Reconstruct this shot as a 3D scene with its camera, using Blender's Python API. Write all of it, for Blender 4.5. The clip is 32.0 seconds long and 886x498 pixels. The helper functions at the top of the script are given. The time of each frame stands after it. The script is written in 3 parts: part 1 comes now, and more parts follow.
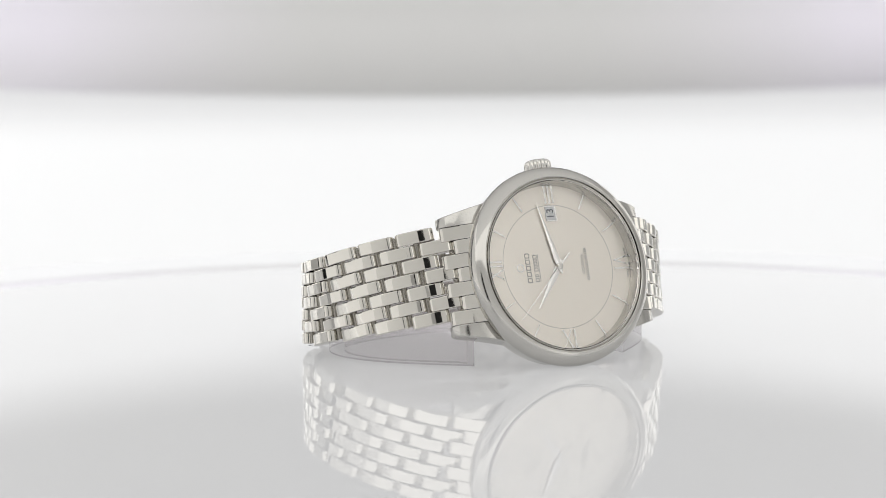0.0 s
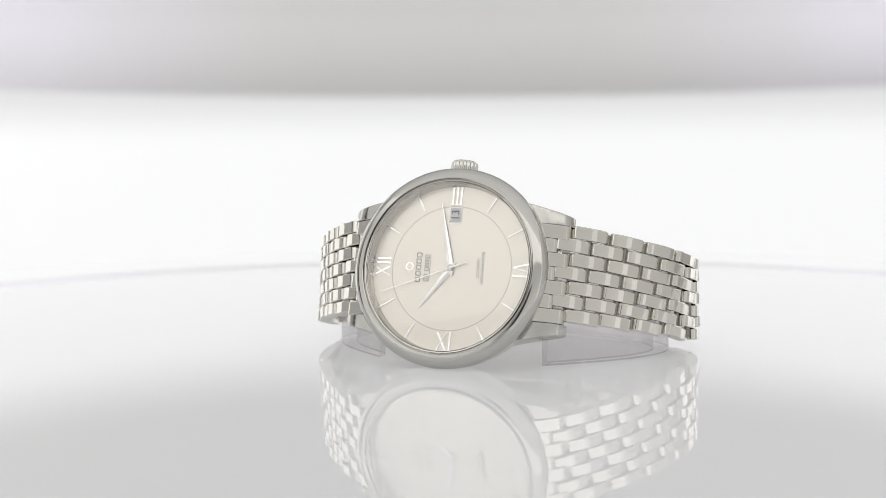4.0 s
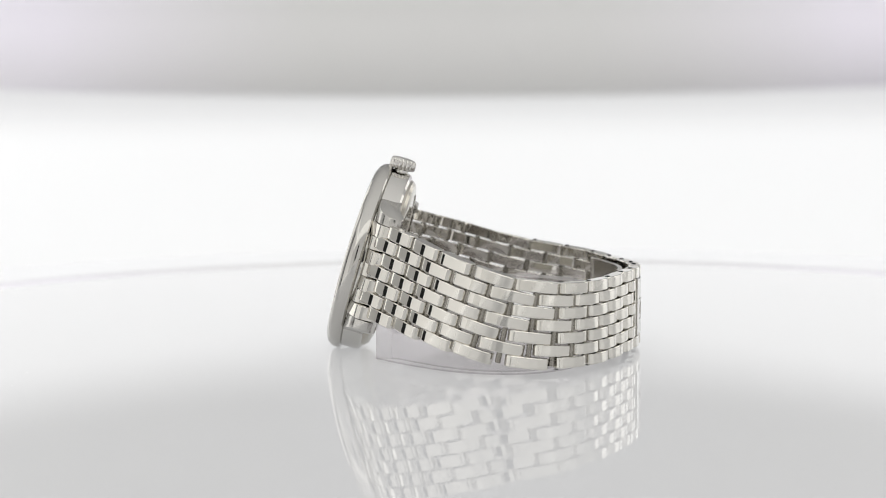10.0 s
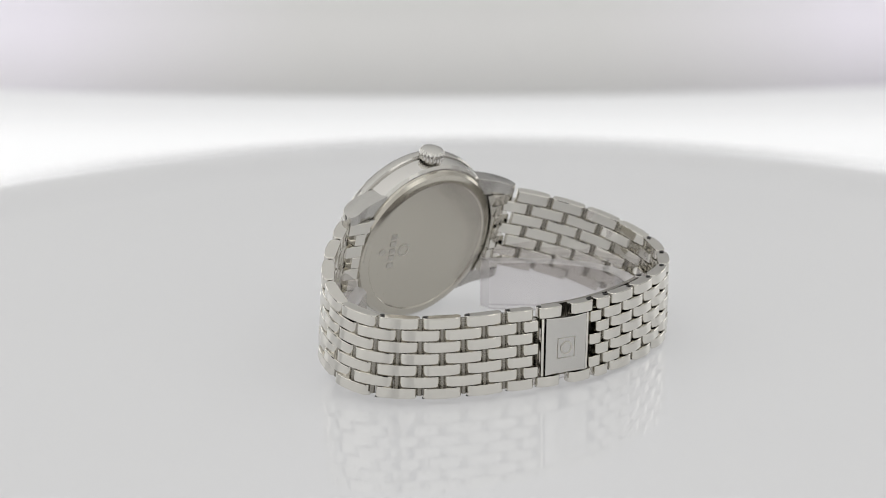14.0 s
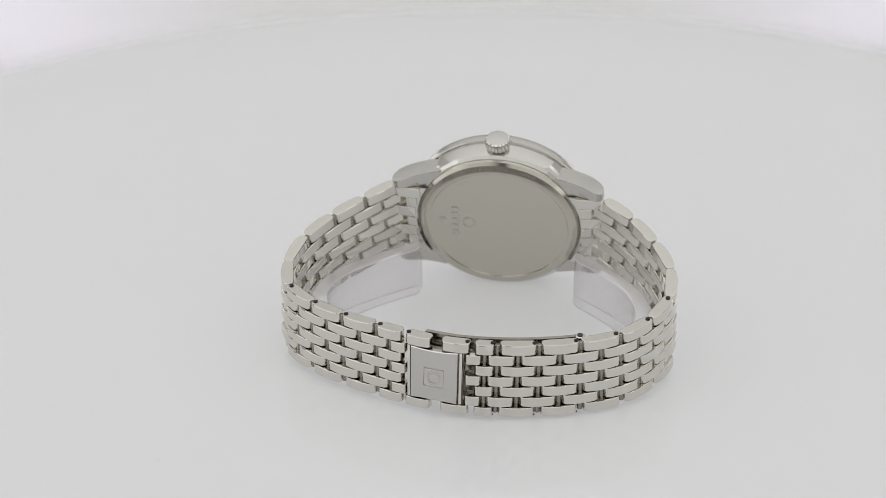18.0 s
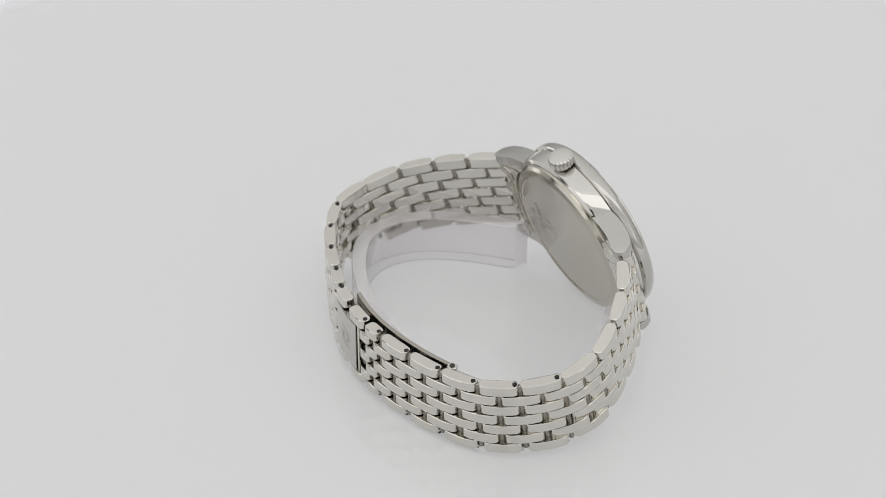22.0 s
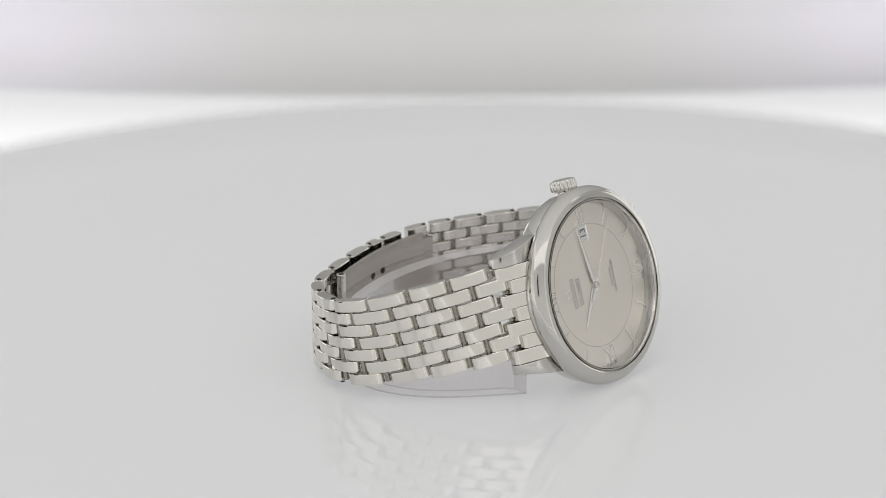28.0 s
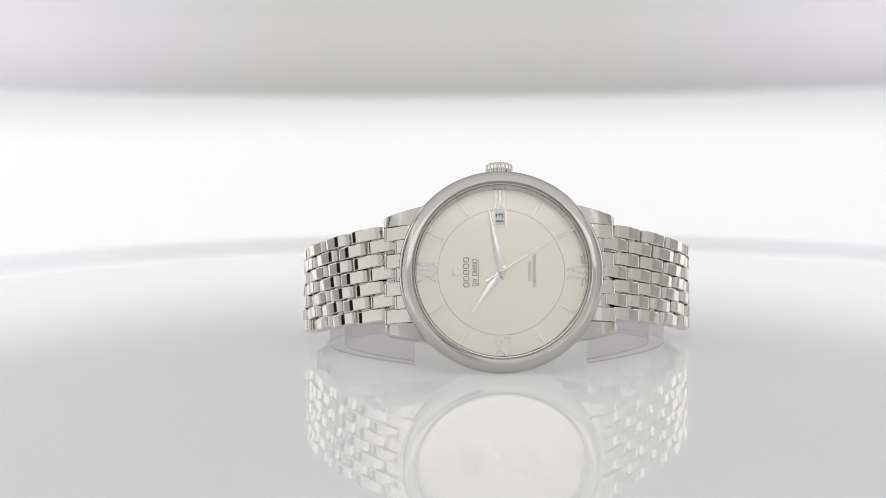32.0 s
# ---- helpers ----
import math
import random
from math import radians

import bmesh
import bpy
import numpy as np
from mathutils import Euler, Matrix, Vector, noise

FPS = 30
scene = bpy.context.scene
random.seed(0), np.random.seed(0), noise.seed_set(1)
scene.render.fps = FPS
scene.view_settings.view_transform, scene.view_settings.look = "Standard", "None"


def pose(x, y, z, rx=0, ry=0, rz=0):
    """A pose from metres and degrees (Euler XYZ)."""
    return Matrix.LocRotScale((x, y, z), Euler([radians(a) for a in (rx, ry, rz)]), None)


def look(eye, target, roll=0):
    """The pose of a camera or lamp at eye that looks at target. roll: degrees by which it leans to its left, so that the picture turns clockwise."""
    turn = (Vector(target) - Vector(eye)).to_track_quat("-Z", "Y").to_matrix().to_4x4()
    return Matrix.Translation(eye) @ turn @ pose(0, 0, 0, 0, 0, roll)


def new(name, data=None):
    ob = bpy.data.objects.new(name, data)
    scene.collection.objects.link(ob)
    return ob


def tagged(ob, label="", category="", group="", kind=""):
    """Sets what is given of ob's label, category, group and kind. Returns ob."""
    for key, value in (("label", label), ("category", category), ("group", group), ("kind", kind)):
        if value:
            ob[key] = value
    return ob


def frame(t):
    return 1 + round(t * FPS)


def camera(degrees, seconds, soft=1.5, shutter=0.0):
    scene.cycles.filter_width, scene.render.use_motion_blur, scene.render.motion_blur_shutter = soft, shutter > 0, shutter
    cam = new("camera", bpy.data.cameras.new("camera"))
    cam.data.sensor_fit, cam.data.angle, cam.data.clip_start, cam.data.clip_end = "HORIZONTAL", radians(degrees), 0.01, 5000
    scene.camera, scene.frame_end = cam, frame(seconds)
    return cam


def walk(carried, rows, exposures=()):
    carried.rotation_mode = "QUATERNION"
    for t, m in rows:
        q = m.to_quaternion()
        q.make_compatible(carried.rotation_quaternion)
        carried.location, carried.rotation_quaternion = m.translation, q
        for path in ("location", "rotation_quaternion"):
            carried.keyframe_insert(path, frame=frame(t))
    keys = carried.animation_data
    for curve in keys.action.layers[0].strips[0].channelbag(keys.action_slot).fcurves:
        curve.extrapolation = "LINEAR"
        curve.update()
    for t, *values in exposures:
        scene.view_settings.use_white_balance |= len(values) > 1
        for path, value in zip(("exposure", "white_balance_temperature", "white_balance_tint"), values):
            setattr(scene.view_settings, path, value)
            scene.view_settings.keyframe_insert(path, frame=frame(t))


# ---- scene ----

MM = 0.001

# The turntable spins at a steady pace and tips towards the lens and back, about a pivot at the watch's foot.
PIVOT = Vector((0.0, 1.36 * MM, 11.24 * MM))
REST = 5.61
FACING = 33.2


def soft_ramp(x, w=0.25):
    return w * math.log1p(math.exp(x / w)) if x / w < 30 else x


def tip(t):
    up = (34.89 - REST) / (20.585 - 10.557)
    return up * (soft_ramp(t - 10.557) - soft_ramp(t - 20.585)) - 3.0287 * soft_ramp(t - 22.772)


def table_pose(t):
    spin = -132.51 - 12.078 * (t - 16)
    return Matrix.Translation(PIVOT) @ pose(0, 0, 0, tip(t)) @ Matrix.Translation(-PIVOT) @ pose(0, 0, 0, 0, 0, spin)


# ---- camera ----
cam = camera(27.95, 32.0, soft=0.85)
EYE = Vector((-9.84 * MM, 0, 0)) + PIVOT + Vector((0, -0.37831 * math.cos(radians(REST)) + 0.00921 * math.sin(radians(REST)),
                                                   0.37831 * math.sin(radians(REST)) + 0.00921 * math.cos(radians(REST))))
AHEAD = EYE + Vector((0, math.cos(radians(REST)), -math.sin(radians(REST))))
cam.data.dof.use_dof = True
cam.data.dof.focus_distance = 0.356
cam.data.dof.aperture_fstop = 22.0
walk(cam, [(0, look(EYE, AHEAD, -0.367)), (32, look(EYE, AHEAD, -0.367))], exposures=[(0, 0.0), (32, 0.0)])

# ---- world and lights ----
world = bpy.data.worlds.new("world")
world.use_nodes = True
world.node_tree.nodes["Background"].inputs["Color"].default_value = (0.9, 0.92, 1.0, 1)
world.node_tree.nodes["Background"].inputs["Strength"].default_value = 0.3
scene.world = world


# ---- materials ----
def material(name, colour, rough, metal=0.0, grain=0.0, grain_scale=3000.0, bump=0.0, stretch=(1, 1, 1), **extra):
    """A principled surface whose roughness and relief vary at two scales."""
    mat = bpy.data.materials.new(name)
    mat.use_nodes = True
    nodes, links = mat.node_tree.nodes, mat.node_tree.links
    b = nodes["Principled BSDF"]
    b.inputs["Base Color"].default_value = (*colour, 1)
    b.inputs["Roughness"].default_value = rough
    b.inputs["Metallic"].default_value = metal
    for key, value in extra.items():
        b.inputs[key.replace("_", " ")].default_value = value
    if grain or bump:
        co = nodes.new("ShaderNodeTexCoord")
        mp = nodes.new("ShaderNodeMapping")
        mp.inputs["Scale"].default_value = stretch
        links.new(co.outputs["Object"], mp.inputs["Vector"])
        fine, broad = nodes.new("ShaderNodeTexNoise"), nodes.new("ShaderNodeTexNoise")
        fine.inputs["Scale"].default_value, broad.inputs["Scale"].default_value = grain_scale, grain_scale / 14
        fine.inputs["Detail"].default_value, broad.inputs["Detail"].default_value = 3, 4
        for n in (fine, broad):
            links.new(mp.outputs["Vector"], n.inputs["Vector"])
        mix = nodes.new("ShaderNodeMath")
        mix.operation = "ADD"
        links.new(fine.outputs["Fac"], mix.inputs[0])
        links.new(broad.outputs["Fac"], mix.inputs[1])
        if grain:
            ramp = nodes.new("ShaderNodeMapRange")
            ramp.inputs["From Min"].default_value, ramp.inputs["From Max"].default_value = 0.6, 1.4
            ramp.inputs["To Min"].default_value, ramp.inputs["To Max"].default_value = max(0.0, rough - grain), rough + grain
            links.new(mix.outputs["Value"], ramp.inputs["Value"])
            links.new(ramp.outputs["Result"], b.inputs["Roughness"])
        if bump:
            bp = nodes.new("ShaderNodeBump")
            bp.inputs["Strength"].default_value, bp.inputs["Distance"].default_value = bump, 0.00005
            links.new(mix.outputs["Value"], bp.inputs["Height"])
            links.new(bp.outputs["Normal"], b.inputs["Normal"])
    return mat


def glow(name, colour, strength, base=0.8):
    mat = bpy.data.materials.new(name)
    mat.use_nodes = True
    nodes, links = mat.node_tree.nodes, mat.node_tree.links
    b = nodes["Principled BSDF"]
    b.inputs["Base Color"].default_value = (base, base, base, 1)
    b.inputs["Roughness"].default_value = 0.9
    b.inputs["Emission Color"].default_value = (*colour, 1)
    b.inputs["Emission Strength"].default_value = strength
    return mat


STEEL = material("polished_steel", (0.67, 0.658, 0.628), 0.06, 1.0, 0.02, 2500)
STEEL_LINK = material("polished_link_steel", (0.69, 0.672, 0.626), 0.03, 1.0, 0.02, 2500, 0.02)
LUG_STEEL = material("brushed_lug_steel", (0.54, 0.53, 0.503), 0.16, 1.0, 0.012, 9000)
BEZEL = material("fine_polished_bezel_steel", (0.56, 0.548, 0.52), 0.09, 1.0, 0.03, 5000)
STEEL_SATIN = material("satin_steel", (0.58, 0.57, 0.545), 0.17, 1.0, 0.05, 9000, 0.04, (1, 1, 0.06))
# satin steel darkened: the dark surroundings the blade mirrors are in its colour
BLADE = material("darkened_satin_blade_steel", (0.44, 0.415, 0.375), 0.22, 1.0, 0.05, 9000, 0.04, (1, 1, 0.06))
# pins darker than the band's steel: shade of gaps and recesses is in the colour
PIN_STEEL = material("gap_shade_pin_steel", (0.3, 0.285, 0.255), 0.25, 1.0, 0.1, 4000)
STEEL_DARK = material("recess_steel", (0.09, 0.086, 0.08), 0.3, 1.0, 0.1, 4000)
BACK_STEEL = material("case_back_steel", (0.55, 0.525, 0.465), 0.16, 1.0, 0.04, 4000, 0.05)
MARKER = material("polished_marker", (0.86, 0.85, 0.83), 0.1, 1.0, 0.04, 6000)
DIAL = material("silver_dial", (0.95, 0.897, 0.812), 0.34, 0.7, 0.05, 12000, 0.05)
PRINT = material("dial_print", (0.24, 0.235, 0.225), 0.5)
INK = material("dial_ink", (0.2, 0.2, 0.2), 0.5)
DATE_INK = material("date_ink", (0.07, 0.08, 0.11), 0.5)
FAINT = material("engraving", (0.55, 0.525, 0.485), 0.35, 1.0)
DATE_WHITE = material("date_disc", (0.93, 0.93, 0.93), 0.5)
# holes are flat discs: the shade inside them is put into the black
HOLE = material("pin_hole", (0.012, 0.012, 0.012), 0.6)
# even glow put into the disc itself; no lamp stands beneath it
ACRYLIC_TABLE = material("glowing_white_acrylic", (0.42, 0.42, 0.425), 0.005, 0.0, 0.003, 300, 0.0, IOR=1.5, Emission_Strength=0.29, Emission_Color=(0.98, 0.988, 1.0, 1))
# the disc fades to clear at its rim, which softens its far edge
_n, _l = ACRYLIC_TABLE.node_tree.nodes, ACRYLIC_TABLE.node_tree.links
_co, _flat, _len, _fade = _n.new("ShaderNodeTexCoord"), _n.new("ShaderNodeVectorMath"), _n.new("ShaderNodeVectorMath"), _n.new("ShaderNodeMapRange")
_flat.operation, _len.operation = "MULTIPLY", "LENGTH"
_flat.inputs[1].default_value = (1, 1, 0)
_fade.interpolation_type = "SMOOTHSTEP"
for _key, _v in (("From Min", 0.2), ("From Max", 0.2216), ("To Min", 1.0), ("To Max", 0.0)):
    _fade.inputs[_key].default_value = _v
_l.new(_co.outputs["Object"], _flat.inputs[0])
_l.new(_flat.outputs["Vector"], _len.inputs[0])
_l.new(_len.outputs["Value"], _fade.inputs["Value"])
_l.new(_fade.outputs["Result"], _n["Principled BSDF"].inputs["Alpha"])
TENT = material("tent_fabric", (0.66, 0.66, 0.66), 0.9, 0, 0.05, 400, 0.3)
# tent fabrics carry their own glow, stronger or weaker wall by wall
FRONT_LIT = glow("glowing_front_fabric", (1.0, 0.985, 0.955), 0.70, 0.45)
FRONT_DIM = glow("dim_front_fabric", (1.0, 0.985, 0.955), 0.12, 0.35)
SIDE_LIT = glow("glowing_side_fabric", (1.0, 0.985, 0.96), 0.60, 0.5)
SKIRT = glow("glowing_skirt_fabric", (1.0, 0.985, 0.955), 0.5, 0.4)
# glow of the panels added out of view at the sides
SIDE_PANEL = glow("added_side_glow", (1.0, 0.985, 0.955), 0.85)
SIDE_GREY = glow("low_glow_side_fabric", (1.0, 0.985, 0.955), 0.34, 0.4)
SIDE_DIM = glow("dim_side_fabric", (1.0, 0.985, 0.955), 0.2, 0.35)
SIDE_BACK = glow("glowing_rear_side_fabric", (1.0, 0.99, 0.97), 0.12, 0.5)
CEILING_LIT = glow("glowing_ceiling_fabric", (1.0, 0.992, 0.98), 0.60, 0.35)
HOOD = glow("glowing_hood_fabric", (1.0, 0.98, 0.99), 0.15, 0.6)
BLACK = material("black_flock", (0.015, 0.015, 0.016), 0.9, 0, 0.05, 900, 0.3)
POST = material("grey_post", (0.55, 0.55, 0.56), 0.35, 0.6, 0.08, 700)
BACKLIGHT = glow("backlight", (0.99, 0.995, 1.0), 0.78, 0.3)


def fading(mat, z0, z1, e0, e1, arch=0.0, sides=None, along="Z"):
    """Puts a glow into mat that goes from e0 at height z0 to e1 at z1, along a line that rises towards both sides."""
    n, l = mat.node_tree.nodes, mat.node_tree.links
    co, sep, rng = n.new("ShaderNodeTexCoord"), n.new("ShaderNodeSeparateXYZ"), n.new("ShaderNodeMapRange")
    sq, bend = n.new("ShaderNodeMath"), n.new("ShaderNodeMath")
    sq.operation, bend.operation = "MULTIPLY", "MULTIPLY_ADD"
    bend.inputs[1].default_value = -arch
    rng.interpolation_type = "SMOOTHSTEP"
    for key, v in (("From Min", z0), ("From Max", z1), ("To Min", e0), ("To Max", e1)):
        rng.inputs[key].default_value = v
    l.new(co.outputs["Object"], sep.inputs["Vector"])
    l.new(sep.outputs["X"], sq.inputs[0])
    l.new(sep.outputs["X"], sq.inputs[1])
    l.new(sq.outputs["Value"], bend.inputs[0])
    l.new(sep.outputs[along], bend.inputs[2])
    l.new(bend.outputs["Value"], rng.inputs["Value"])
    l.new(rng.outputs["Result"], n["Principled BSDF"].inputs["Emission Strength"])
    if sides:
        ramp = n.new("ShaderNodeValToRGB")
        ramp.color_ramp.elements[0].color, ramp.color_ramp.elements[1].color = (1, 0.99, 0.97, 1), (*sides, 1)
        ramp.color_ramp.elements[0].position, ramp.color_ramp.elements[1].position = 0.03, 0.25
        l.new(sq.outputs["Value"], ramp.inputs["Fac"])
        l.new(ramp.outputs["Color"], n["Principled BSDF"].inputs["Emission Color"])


# hood's darker lip, lighter top and lilac ends are put into its glow
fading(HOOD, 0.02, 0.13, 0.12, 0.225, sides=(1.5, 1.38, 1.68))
# the panel's falloff below the hood is set in its glow
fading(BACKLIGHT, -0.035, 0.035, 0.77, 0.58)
# ceiling's glow is made weaker towards the back
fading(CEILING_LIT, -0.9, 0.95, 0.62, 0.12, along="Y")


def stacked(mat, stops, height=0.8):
    """Puts a glow into mat that follows (height, strength) stops."""
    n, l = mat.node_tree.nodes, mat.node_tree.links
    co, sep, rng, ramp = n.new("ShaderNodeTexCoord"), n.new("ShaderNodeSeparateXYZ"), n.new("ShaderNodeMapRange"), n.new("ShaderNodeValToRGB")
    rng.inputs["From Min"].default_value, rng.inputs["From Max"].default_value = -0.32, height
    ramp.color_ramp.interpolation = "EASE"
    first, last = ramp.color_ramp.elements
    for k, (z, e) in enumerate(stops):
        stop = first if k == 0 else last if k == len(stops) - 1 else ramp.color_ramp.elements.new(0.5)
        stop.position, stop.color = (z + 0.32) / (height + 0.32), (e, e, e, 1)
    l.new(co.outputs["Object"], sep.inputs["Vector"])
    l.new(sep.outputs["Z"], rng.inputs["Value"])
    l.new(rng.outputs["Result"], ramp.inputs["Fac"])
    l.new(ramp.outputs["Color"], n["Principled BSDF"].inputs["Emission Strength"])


# front and side glow banded by height, for what dial and links mirror
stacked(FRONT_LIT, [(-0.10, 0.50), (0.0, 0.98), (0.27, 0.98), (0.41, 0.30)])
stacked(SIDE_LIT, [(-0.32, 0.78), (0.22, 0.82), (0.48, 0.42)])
# back wall's glow is banded by height to shape what the table mirrors
FADING_BACK = glow("glowing_back_fabric", (0.985, 0.99, 1.0), 0.6, 0.35)
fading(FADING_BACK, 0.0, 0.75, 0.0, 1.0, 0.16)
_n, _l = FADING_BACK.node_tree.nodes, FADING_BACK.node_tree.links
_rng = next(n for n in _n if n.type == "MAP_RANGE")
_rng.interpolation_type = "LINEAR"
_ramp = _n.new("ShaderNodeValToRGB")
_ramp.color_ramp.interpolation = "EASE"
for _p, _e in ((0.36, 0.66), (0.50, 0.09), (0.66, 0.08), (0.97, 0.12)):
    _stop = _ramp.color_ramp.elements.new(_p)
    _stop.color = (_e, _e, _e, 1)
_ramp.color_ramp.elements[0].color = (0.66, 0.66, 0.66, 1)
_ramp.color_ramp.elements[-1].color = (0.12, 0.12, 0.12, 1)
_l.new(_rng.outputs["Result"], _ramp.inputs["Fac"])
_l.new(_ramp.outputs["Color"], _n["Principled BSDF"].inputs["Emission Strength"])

GLASS = bpy.data.materials.new("watch_crystal")
GLASS.use_nodes = True
_n, _l = GLASS.node_tree.nodes, GLASS.node_tree.links
_b = _n["Principled BSDF"]
_b.inputs["Base Color"].default_value = (1, 1, 1, 1)
_b.inputs["Roughness"].default_value = 0.0
_b.inputs["IOR"].default_value = 1.5
_b.inputs["Transmission Weight"].default_value = 1.0


def clear(name, tint, milk, gloss, body="ShaderNodeBsdfTranslucent"):
    """Clear acrylic in thin sheets: tinted see-through, a little milkiness, gloss at grazing view."""
    mat = bpy.data.materials.new(name)
    mat.use_nodes = True
    n, l = mat.node_tree.nodes, mat.node_tree.links
    n.remove(n["Principled BSDF"])
    tr, df, gl = n.new("ShaderNodeBsdfTransparent"), n.new(body), n.new("ShaderNodeBsdfGlossy")
    tr.inputs["Color"].default_value = (*tint, 1)
    df.inputs["Color"].default_value = (0.95, 0.943, 0.95, 1)
    gl.inputs["Roughness"].default_value = 0.04
    m1, m2, lw, fr = n.new("ShaderNodeMixShader"), n.new("ShaderNodeMixShader"), n.new("ShaderNodeLayerWeight"), n.new("ShaderNodeMath")
    m1.inputs["Fac"].default_value = milk
    lw.inputs["Blend"].default_value = 0.15
    fr.operation = "MULTIPLY"
    fr.inputs[1].default_value = gloss
    l.new(lw.outputs["Fresnel"], fr.inputs[0])
    l.new(tr.outputs[0], m1.inputs[1])
    l.new(df.outputs[0], m1.inputs[2])
    l.new(fr.outputs[0], m2.inputs["Fac"])
    l.new(m1.outputs[0], m2.inputs[1])
    l.new(gl.outputs[0], m2.inputs[2])
    l.new(m2.outputs[0], n["Material Output"].inputs["Surface"])
    return mat


# edge lines that refraction would draw are put into darker and paler tints
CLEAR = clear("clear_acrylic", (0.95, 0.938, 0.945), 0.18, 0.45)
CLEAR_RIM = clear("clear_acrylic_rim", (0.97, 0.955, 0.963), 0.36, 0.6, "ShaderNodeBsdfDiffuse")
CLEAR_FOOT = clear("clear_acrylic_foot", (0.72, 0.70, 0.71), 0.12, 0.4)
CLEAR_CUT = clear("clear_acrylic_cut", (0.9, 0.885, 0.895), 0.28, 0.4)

# ---- mesh helpers ----
def part(name, bm, mat, parent=None, label="", m=None, smooth=True, angle=35):
    me = bpy.data.meshes.new(name)
    if isinstance(bm, bmesh.types.BMesh):
        bmesh.ops.recalc_face_normals(bm, faces=bm.faces)
        bm.to_mesh(me)
        bm.free()
    else:
        me = bm
    if not me.materials:
        me.materials.append(mat)
    if smooth:
        me.shade_smooth()
        me.set_sharp_from_angle(angle=radians(angle))
    ob = new(name, me)
    ob.parent = parent
    if m is not None:
        ob.matrix_basis = m
    if label:
        tagged(ob, label)
    return ob


def shared(name, me, parent, m, label=""):
    ob = new(name, me)
    ob.parent = parent
    ob.matrix_basis = m
    if label:
        tagged(ob, label)
    return ob


def lathe(profile, steps=96, closed=True, flute=None):
    """A solid of revolution about local z from (radius, height) pairs in millimetres."""
    bm = bmesh.new()
    rings = []
    for r, z in profile:
        if r < 1e-6:
            rings.append([bm.verts.new((0, 0, z * MM))])
        else:
            ring = []
            for i in range(steps):
                a = 2 * math.pi * i / steps
                rr = r * (flute(a, r, z) if flute else 1)
                ring.append(bm.verts.new((rr * math.cos(a) * MM, rr * math.sin(a) * MM, z * MM)))
            rings.append(ring)
    for p, q in zip(rings, rings[1:]):
        if len(p) == 1 and len(q) == 1:
            continue
        for i in range(steps):
            j = (i + 1) % steps
            if len(p) == 1:
                bm.faces.new((p[0], q[i], q[j]))
            elif len(q) == 1:
                bm.faces.new((p[i], q[0], p[j]))
            else:
                bm.faces.new((p[i], q[i], q[j], p[j]))
    return bm


def box(sx, sy, sz, bevel=0.0, segments=2):
    bm = bmesh.new()
    bmesh.ops.create_cube(bm, size=1)
    bmesh.ops.scale(bm, vec=(sx * MM, sy * MM, sz * MM), verts=bm.verts)
    if bevel:
        bmesh.ops.bevel(bm, geom=bm.edges[:], offset=bevel * MM, segments=segments, profile=0.5, affect="EDGES")
    return bm


def prism(outline, z0, z1, bevel=0.0):
    """An outline of (x, y) in millimetres, carried from z0 to z1."""
    bm = bmesh.new()
    low = [bm.verts.new((x * MM, y * MM, z0 * MM)) for x, y in outline]
    high = [bm.verts.new((x * MM, y * MM, z1 * MM)) for x, y in outline]
    n = len(outline)
    bm.faces.new(low[::-1])
    bm.faces.new(high)
    for i in range(n):
        j = (i + 1) % n
        bm.faces.new((low[i], low[j], high[j], high[i]))
    if bevel:
        bmesh.ops.recalc_face_normals(bm, faces=bm.faces)
        edges = [e for e in bm.edges if len(e.link_faces) == 2 and e.calc_face_angle(0) > 0.5]
        bmesh.ops.bevel(bm, geom=edges, offset=bevel * MM, segments=2, profile=0.5, affect="EDGES")
    return bm


def cylinder(r, depth, steps=20, bevel=0.0):
    b = bevel
    h = depth / 2
    return lathe([(0, -h), (r - b, -h), (r, -h + b), (r, h - b), (r - b, h), (0, h)], steps)


def lettering(name, text, size, mat, parent, m, label, depth=0.02):
    """Raised writing as a mesh, centred on m; size is the height of a capital in millimetres."""
    cu = bpy.data.curves.new(name, "FONT")
    cu.body, cu.align_x, cu.align_y = text, "CENTER", "CENTER"
    cu.size, cu.extrude, cu.resolution_u = size * MM / 0.69, depth * MM, 3
    tmp = new(name, cu)
    bpy.context.view_layer.update()
    me = bpy.data.meshes.new_from_object(tmp.evaluated_get(bpy.context.evaluated_depsgraph_get()))
    bpy.data.objects.remove(tmp)
    me.materials.clear()
    me.materials.append(mat)
    return shared(name, me, parent, m, label)


def at(x, y, z, rx=0, ry=0, rz=0):
    return pose(x * MM, y * MM, z * MM, rx, ry, rz)


